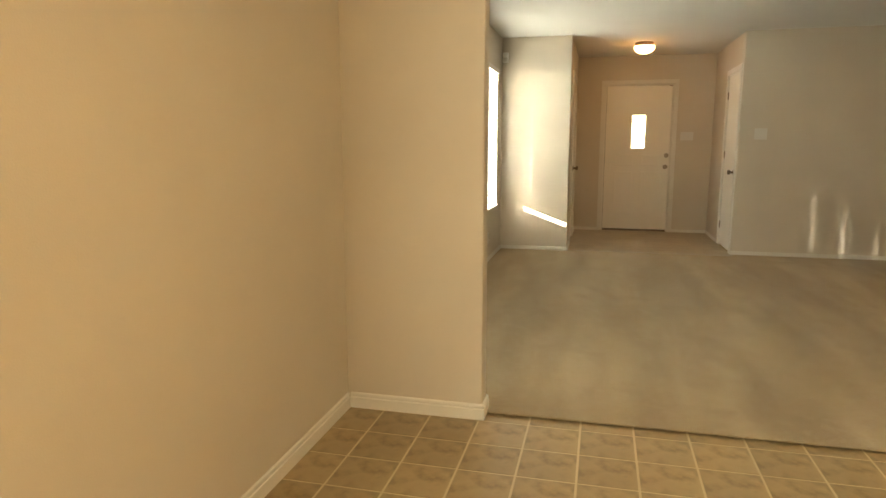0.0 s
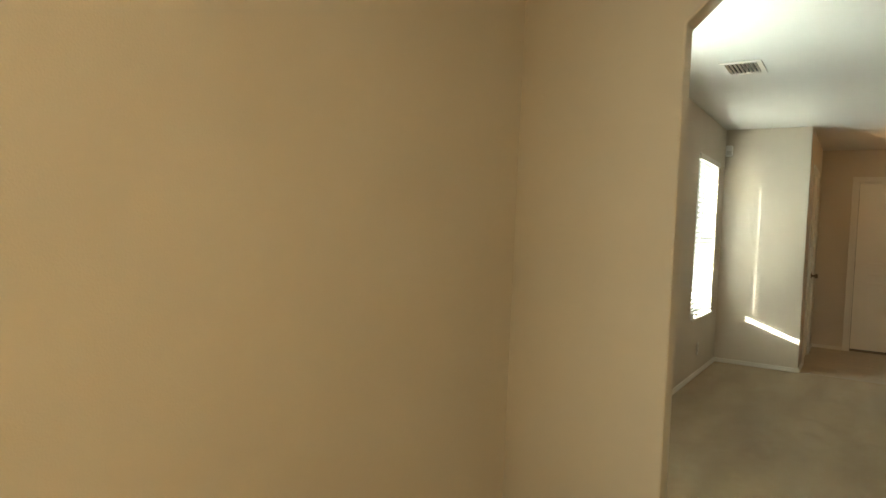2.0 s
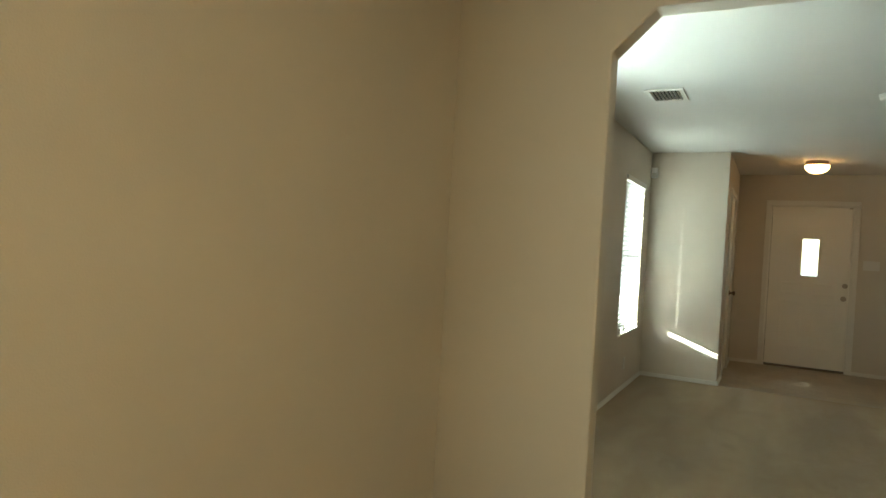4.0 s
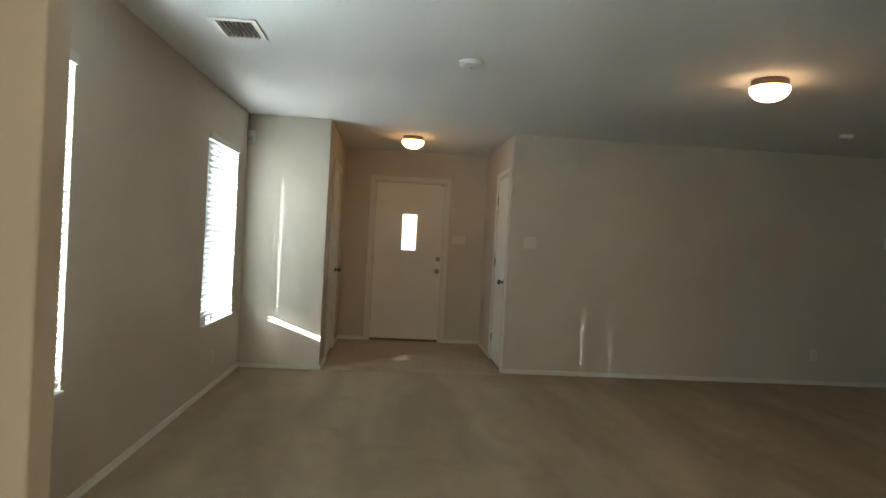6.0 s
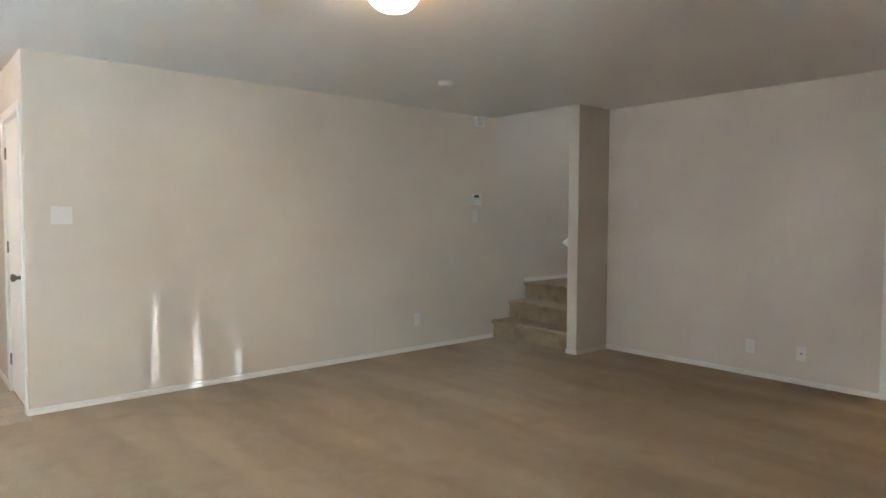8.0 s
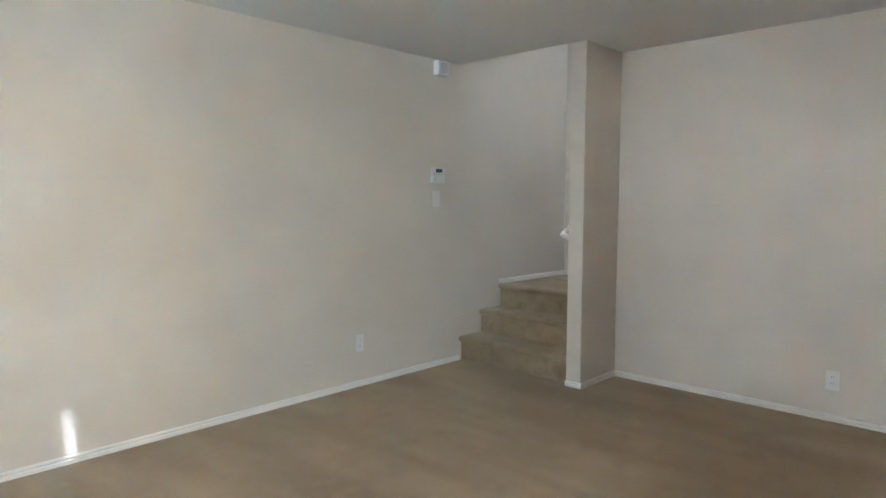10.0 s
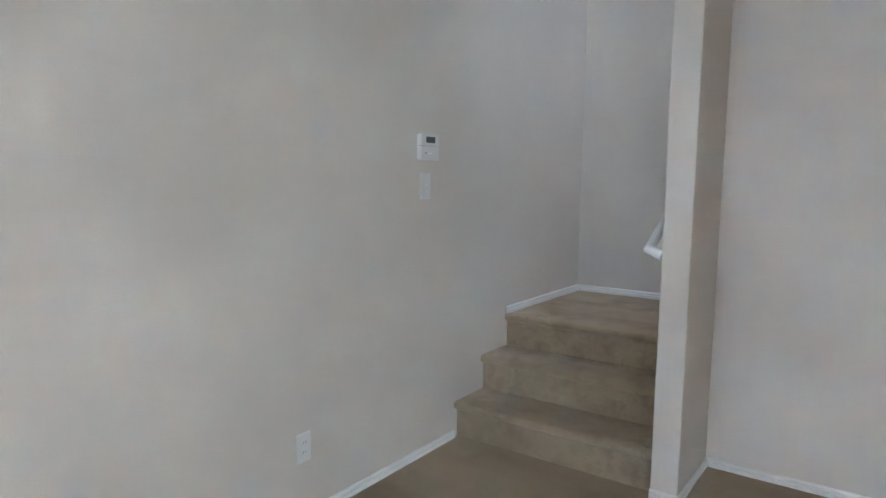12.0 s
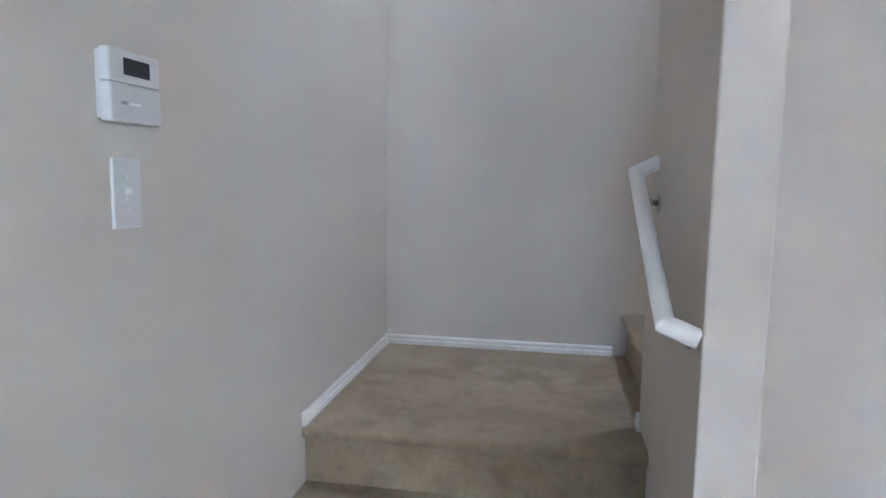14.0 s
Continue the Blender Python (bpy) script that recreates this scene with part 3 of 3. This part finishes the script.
def blind(y0, y1, columns, holes, hole, group, slits=True):
    """holes: for each cord column, the heights between which it lets light through and the slats that shut it; hole: half its width and length."""
    z0, z1 = WIN_Z
    cx = -0.012
    b = thing("window_blind", cx, (y0 + y1) / 2, z1, "white slatted blind, lowered and tilted nearly shut, glowing with daylight", "blind", group)
    inv_b = Matrix.Translation((-cx, -(y0 + y1) / 2, -z1))

    def add(name, bm, mat, label=""):
        bm.transform(inv_b)
        return part(name, bm, mat, b, label)

    add("headrail", block((cx - 0.030, y0 + 0.004, z1 - 0.052), (cx + 0.030, y1 - 0.004, z1 - 0.002), 0.004), PLASTIC)
    tilt, half, pitch = radians(65), 0.0275, 0.0455
    ux, uz = math.cos(tilt), math.sin(tilt)
    a, e = y0 + 0.008, y1 - 0.008
    n = 30
    hw, hl = hole
    for k in range(n):
        z = z1 - 0.085 - k * pitch
        drilled = [c for c, (lo, hi, shut) in zip(columns, holes) if lo < z < hi and k not in shut]
        ys = sorted({a, e, *(v for c in drilled for v in (c - hw, c + hw))})
        us = [-half, -hl, hl, half]
        bow = random.uniform(-0.03, 0.03)

        def place(u, v, w, z=z, bow=bow):
            t = tilt + bow * 0.4
            d = w + 0.0035 * (1 - (v / half) ** 2)
            return (cx + v * math.cos(t) - d * math.sin(t), u, z + v * math.sin(t) + d * math.cos(t))

        bm = slab_with_holes(ys, us, lambda u, v: not (abs(v) < hl and any(abs(u - c) < hw for c in drilled)), place, 0.0, 0.0016)
        add("slat", bm, BLIND)
    # the rail and the last slat lie flat, with slits between them; added filler blocks shut the slits where no sun
    # should pass
    add("bottom_rail", block((cx - 0.008, a, z0 + 0.020), (cx + 0.008, e, z0 + 0.038), 0.003), PLASTIC)
    add("slat", block((cx - 0.003, a, z0 + 0.053), (cx + 0.003, e, z0 + 0.067), 0.002), BLIND)
    c = columns[0]
    low = ((a, c - 0.046), (c + 0.046, 3.85)) if slits else ((a, e),)
    high = ((a, 3.85 if slits else e),)
    for zz, hh, spans in ((0.0025, 0.017, low), (0.0385, 0.014, low), (0.0675, 0.004, high)):
        for s0, s1 in spans:
            add("slit_filler", block((cx - 0.010, s0, z0 + zz), (cx + 0.010, s1, z0 + zz + hh), 0.001), BLIND)
    for c in columns:
        for dx in (-0.022, 0.022):
            add("ladder_cord", swept([(cx + dx, c + 0.016, z1 - 0.05), (cx + dx, c + 0.016, z0 + 0.05)], 0.0009, 6), PLASTIC)


for k, (w0, w1) in enumerate(WINDOWS):
    window("window_%d" % (k + 1), w0, w1)
blind(*WINDOWS[0], (3.72, 4.366), ((0.0, 0.0, ()), (0.66, 1.97, (15, 19))), (0.008, 0.0046), "living room blinds")
blind(*WINDOWS[1], (0.419, 0.786, 1.130), ((1.15, 1.78, ()), (1.15, 1.91, (5,)), (1.34, 1.92, (9,))), (0.005, 0.0034), "living room blinds", slits=False)
p = thing("window_3", -0.06, -3.35, 0.60, "vinyl window of the kitchen nook, closed by an added pale panel", "window", kind="structure")
ring = slab_with_holes([-0.70, -0.66, 0.66, 0.70], [0.0, 0.04, 0.70, 0.74, 1.42, 1.46], lambda u, v: not (-0.66 < u < 0.66 and (0.04 < v < 0.70 or 0.74 < v < 1.42)),
                       lambda u, v, q: (q, u, v), -0.05, -0.01)
part("window_frame", ring, PLASTIC, p)
for v0, v1 in ((0.035, 0.705), (0.735, 1.425)):
    part("pane", block((-0.034, -0.665, v0), (-0.028, 0.665, v1)), GLASS, p)
# unseen panel, added to keep direct sun out of the kitchen
part("sun_screen", block((0.030, -0.69, 0.006), (0.033, 0.69, 1.455)), PLASTIC, p, "pale panel added to keep the sun out")
part("window_sill", block((-0.008, -0.70, -0.012), (0.075, 0.70, 0.002), 0.003), TRIM, p)
# outside skin of the house
sheet("eave", (-0.62, -6.0, 2.60), (-0.161, 8.0, 2.70), STUCCO, "tan soffit under the roof edge", "eave")


# ---- ceiling fittings ----
def ceiling_lamp(x, y, z=H, glow=None):
    t = thing("ceiling_light", x, y, z, "lit frosted glass dome in a brushed nickel ring on the ceiling", "ceiling light", "dome ceiling lights")
    smooth(soften(part("ring", lathe([(0.106, 0.0), (0.110, -0.006), (0.110, -0.036), (0.115, -0.042), (0.113, -0.050), (0.100, -0.052)], 48), RING, t, "brushed nickel ring"), 0.001, 1))
    prof = [(0.100, -0.042)] + [(0.119 * math.cos(a), -0.056 - 0.078 * math.sin(a)) for a in (radians(q) for q in (-8, 4, 16, 28, 40, 52, 64, 76, 86))] + [(0.004, -0.1345)]
    smooth(part("glass_dome", lathe(prof, 48), glow or DOME_GLOW, t, "glowing frosted glass dome"))
    return t


ceiling_lamp(3.741, 2.393)
ceiling_lamp(1.594, 5.511, H, HALL_GLOW)
ceiling_lamp(2.00, -2.70, H, KITCHEN_GLOW)
ceiling_lamp(8.7, 0.5, H, BATH_GLOW)
ceiling_lamp(8.1, 3.30, H + 2.6, STAIR_GLOW)


def smoke_detector(x, y, r, label):
    t = thing("smoke_detector", x, y, H, label, "smoke detector", "smoke detectors")
    smooth(part("base", lathe([(r, 0.0), (r, -0.010), (r * 0.97, -0.012)], 40), PLASTIC, t))
    smooth(part("cover", lathe([(r * 0.92, -0.012), (r * 0.95, -0.018), (r * 0.90, -0.030), (r * 0.70, -0.036), (0.002, -0.038)], 40), PLASTIC, t))
    part("test_button", lathe([(0.010, -0.038), (0.010, -0.041), (0.007, -0.042)], 16), GREY, t)


smoke_detector(1.858, 2.482, 0.078, "flat round white smoke detector on the ceiling")
smoke_detector(5.356, 3.871, 0.058, "small round white smoke detector on the ceiling")


def ceiling_vent():
    x0, x1, y0, y1 = 0.395, 0.648, 2.000, 2.337
    t = thing("ceiling_vent", (x0 + x1) / 2, (y0 + y1) / 2, H, "white metal supply air register with tilted slats", "air vent")
    inv_v = Matrix.Translation((-(x0 + x1) / 2, -(y0 + y1) / 2, -H))
    f = 0.032
    bm = slab_with_holes([x0, x0 + f, x1 - f, x1], [y0, y0 + f, y1 - f, y1], lambda u, v: not (x0 + f < u < x1 - f and y0 + f < v < y1 - f), lambda u, v, w: (u, v, w), H - 0.011, H - 0.0005)
    bm.transform(inv_v)
    soften(part("frame", bm, PLASTIC, t), 0.003, 2)
    # a flat near-black sheet stands for the shade inside the air opening
    bm = block((x0 + f, y0 + f, H - 0.003), (x1 - f, y1 - f, H - 0.0008))
    bm.transform(inv_v)
    part("duct_dark", bm, DARK, t)
    for k in range(8):
        x = x0 + f + 0.010 + k * (x1 - x0 - 2 * f - 0.020) / 7
        bm = block((-0.0008, y0 + f, -0.0055), (0.0008, y1 - f, 0.0055))
        bm.transform(inv_v @ Matrix.Translation((x, 0, H - 0.0095)) @ pose(0, 0, 0, 0, 24, 0))
        part("slat", bm, PLASTIC, t)


ceiling_vent()


# ---- wall fittings ----
def plate(name, place, w, h, label, category, inner, group=""):
    """A wall plate, centred at its pose: x to the right, z up, -y out of the wall. inner(add) adds its parts."""
    t = thing(name, 0, 0, 0, label, category, group)
    t.matrix_world = place
    bm = block((-w / 2, -0.007, -h / 2), (w / 2, 0.0, h / 2), 0.003)
    part("plate", bm, PLASTIC, t)
    inner(lambda n, bm, mat, lab="": part(n, bm, mat, t, lab))
    return t


def toggles(n, pitch=0.046):
    def inner(add):
        for k in range(n):
            x = (k - (n - 1) / 2) * pitch
            add("slot", block((x - 0.006, -0.0085, -0.013), (x + 0.006, -0.0065, 0.013), 0.001), PLASTIC)
            bm = block((x - 0.0045, -0.020, -0.004), (x + 0.0045, -0.006, 0.006), 0.0015)
            bm.transform(Matrix.Translation((0, 0, 0)) @ pose(0, 0, 0, -12, 0, 0))
            add("toggle", bm, PLASTIC)
            for z in (-0.030, 0.030):
                add("screw", screw(x, z), PLASTIC)
    return inner


def screw(x, z):
    bm = lathe([(0.0032, 0.0), (0.0026, 0.0012)], 10, "Y")
    bm.transform(Matrix.Translation((x, -0.0072, z)))
    return bm


def sockets(add):
    for z in (-0.020, 0.020):
        add("receptacle", block((-0.0165, -0.0095, z - 0.014), (0.0165, -0.0065, z + 0.014), 0.003), PLASTIC)
        for x in (-0.006, 0.006):
            add("slot", block((x - 0.001, -0.0100, z - 0.001), (x + 0.001, -0.0094, z + 0.008)), DARK)
    add("screw", screw(0, 0), PLASTIC)


def coax(add):
    bm = lathe([(0.0075, 0.0), (0.0075, 0.006), (0.0045, 0.007), (0.0045, 0.012)], 14, "Y")
    bm.transform(Matrix.Translation((0, -0.0065, 0)))
    add("jack", bm, BRONZE)
    for z in (-0.030, 0.030):
        add("screw", screw(0, z), PLASTIC)


plate("light_switch", pose(2.273, DOOR_Y, 1.336), 0.168, 0.114, "white triple toggle switch plate beside the front door", "light switch", toggles(3), "switches")
plate("light_switch", pose(2.817, LONG_Y, 1.340), 0.128, 0.120, "white double toggle switch plate on the long wall", "light switch", toggles(2), "switches")
plate("light_switch", pose(6.706, LONG_Y, 1.347), 0.078, 0.126, "white single toggle switch plate under the thermostat", "light switch", toggles(1), "switches")
plate("wall_outlet", pose(0, 3.885, 0.253, 0, 0, 90), 0.072, 0.116, "white duplex outlet under the window", "outlet", sockets, "outlets")
plate("wall_outlet", pose(5.920, LONG_Y, 0.312), 0.072, 0.120, "white duplex outlet on the long wall", "outlet", sockets, "outlets")
plate("wall_outlet", pose(RIGHT_X, 2.300, 0.252, 0, 0, -90), 0.076, 0.118, "white duplex outlet on the end wall", "outlet", sockets, "outlets")
plate("cable_outlet", pose(RIGHT_X, 1.895, 0.252, 0, 0, -90), 0.076, 0.118, "white cable jack plate on the end wall", "outlet", coax)


def thermostat():
    x0, x1, z0, z1 = 6.638, 6.778, 1.470, 1.593
    t = thing("thermostat", (x0 + x1) / 2, LONG_Y, (z0 + z1) / 2, "white digital thermostat with a small dark display", "thermostat")
    inv_t = Matrix.Translation((-(x0 + x1) / 2, -LONG_Y, -(z0 + z1) / 2))

    def add(name, bm, mat, label=""):
        bm.transform(inv_t)
        part(name, bm, mat, t, label)

    y = LONG_Y
    add("backplate", block((x0 + 0.004, y - 0.010, z0 + 0.004), (x1 - 0.004, y, z1 - 0.004), 0.002), PLASTIC)
    add("body", block((x0, y - 0.030, 1.538), (x1, y - 0.009, z1), 0.004), PLASTIC)
    add("flap", block((x0, y - 0.031, z0), (x1, y - 0.009, 1.5355), 0.004), PLASTIC)
    add("seam", block((x0 + 0.003, y - 0.027, 1.535), (x1 - 0.003, y - 0.011, 1.539)), GREY)
    add("display", block((6.675, y - 0.0312, 1.5510), (6.747, y - 0.0295, 1.5800), 0.001), SCREEN, "dark grey liquid crystal display")
    add("mark", block((6.664, y - 0.0318, 1.500), (6.680, y - 0.0308, 1.506)), GREY)
    add("mark", block((6.688, y - 0.0318, 1.500), (6.716, y - 0.0308, 1.505)), RAIL)


thermostat()


def wall_sensor():
    t = thing("wall_sensor", 0.034, STUB_Y, 2.215, "small white wall sensor high in the corner", "sensor")
    inv_s = Matrix.Translation((-0.034, -STUB_Y, -2.215))
    bm = block((0.006, STUB_Y - 0.045, 2.150), (0.072, STUB_Y, 2.262), 0.008, 3)
    bm.transform(inv_s)
    part("housing", bm, RAIL, t)
    bm = block((0.014, STUB_Y - 0.049, 2.162), (0.064, STUB_Y - 0.044, 2.205), 0.003)
    bm.transform(inv_s)
    part("lens", bm, PLASTIC, t)


wall_sensor()


def siren():
    x0, x1, z0, z1 = 6.672, 6.790, 2.302, 2.416
    t = thing("siren_box", (x0 + x1) / 2, LONG_Y, (z0 + z1) / 2, "small white louvred alarm box under the ceiling", "alarm box")
    inv_s = Matrix.Translation((-(x0 + x1) / 2, -LONG_Y, -(z0 + z1) / 2))
    bm = block((x0, LONG_Y - 0.062, z0), (x1, LONG_Y, z1), 0.006, 3)
    bm.transform(inv_s)
    part("housing", bm, PLASTIC, t)
    for k in range(6):
        z = z0 + 0.022 + k * 0.013
        bm = block((x0 + 0.018, LONG_Y - 0.0635, z), (x1 - 0.018, LONG_Y - 0.0615, z + 0.005))
        bm.transform(inv_s)
        part("louvre", bm, GREY, t)


siren()


# ---- the bathroom seen through the doorway ----
def vanity():
    t = thing("vanity_cabinet", 9.0, 1.45, 0, "brown wooden vanity cabinet with a pale top", "cabinet")

    def add(name, lo, hi, mat, parent=t, bevel=0.004, label=""):
        bm = block(lo, hi, bevel)
        bm.transform(Matrix.Translation((-9.0, -1.45, 0)))
        return part(name, bm, mat, parent, label)

    add("body", (8.60, 1.20, 0.08), (9.55, 1.698, 0.76), CABINET)
    add("top", (8.57, 1.17, 0.76), (9.58, 1.698, 0.795), COUNTER, label="pale cultured stone top")
    add("kick", (8.63, 1.25, 0.0), (9.55, 1.698, 0.08), CABINET)
    for x in (8.63, 9.10):
        d = add("cabinet_door", (x, 1.184, 0.12), (x + 0.43, 1.20, 0.72), CABINET)
        add("handle", (x + 0.36, 1.172, 0.60), (x + 0.385, 1.184, 0.625), NICKEL, d)


vanity()

# ---- vinyl tiles ----
TX, TY, JOINT = 0.229, 0.229, 0.009


def tile_mesh(dx, dy, mat):
    bm = block((-dx / 2, -dy / 2, -0.011), (dx / 2, dy / 2, 0.0))
    top = [e for e in bm.edges if all(v.co.z > -0.001 for v in e.verts)]
    bmesh.ops.bevel(bm, geom=top, offset=0.0009, segments=1, affect="EDGES")
    return mesh_of("tile", bm, mat)


def tile_floor(floor_name, x_lines, y_lines, bounds, z, mat):
    floor_ob = bpy.data.objects[floor_name]
    shared = {}
    bx0, bx1, by0, by1 = bounds
    for x in x_lines:
        for y in y_lines:
            x0, x1 = max(x + JOINT / 2, bx0), min(x + TX - JOINT / 2, bx1)
            y0, y1 = max(y + JOINT / 2, by0), min(y + TY - JOINT / 2, by1)
            if x1 - x0 < 0.01 or y1 - y0 < 0.01:
                continue
            key = (round(x1 - x0, 4), round(y1 - y0, 4))
            if key not in shared:
                shared[key] = tile_mesh(*key, mat)
            ob = new("tile", shared[key])
            ob.location = ((x0 + x1) / 2, (y0 + y1) / 2, z)
            ob.parent = floor_ob


X0 = 0.870 - 4 * TX
tile_floor("floor_kitchen", [X0 + k * TX for k in range(20)], [-0.012 - k * TY for k in range(-1, 14)], (KX, 4.2, -3.2, EDGE_Y + 0.034), -0.013, VINYL)
tile_floor("floor_hall", [X0 + k * TX for k in range(2, 16)], [STUB_Y + 0.02 + k * TY for k in range(9)], (HALL_X[0], HALL_X[1], STUB_Y + 0.024, DOOR_Y), 0.0, HALL_VINYL)
rest = bmesh.new()
for i in range(20):
    for k in range(14, 24):
        x, y = max(X0 + i * TX, KX), -0.012 - k * TY
        if y > -5.5 and X0 + (i + 1) * TX - 0.005 > x:
            block((x + 0.0045, y + 0.0045, -0.024), (min(X0 + (i + 1) * TX, 4.2) - 0.0045, y + TY - 0.0045, -0.013), bm=rest)
far_tiles = part("far_tiles", rest, VINYL, bpy.data.objects["floor_kitchen"])
tagged(far_tiles, kind="stuff")
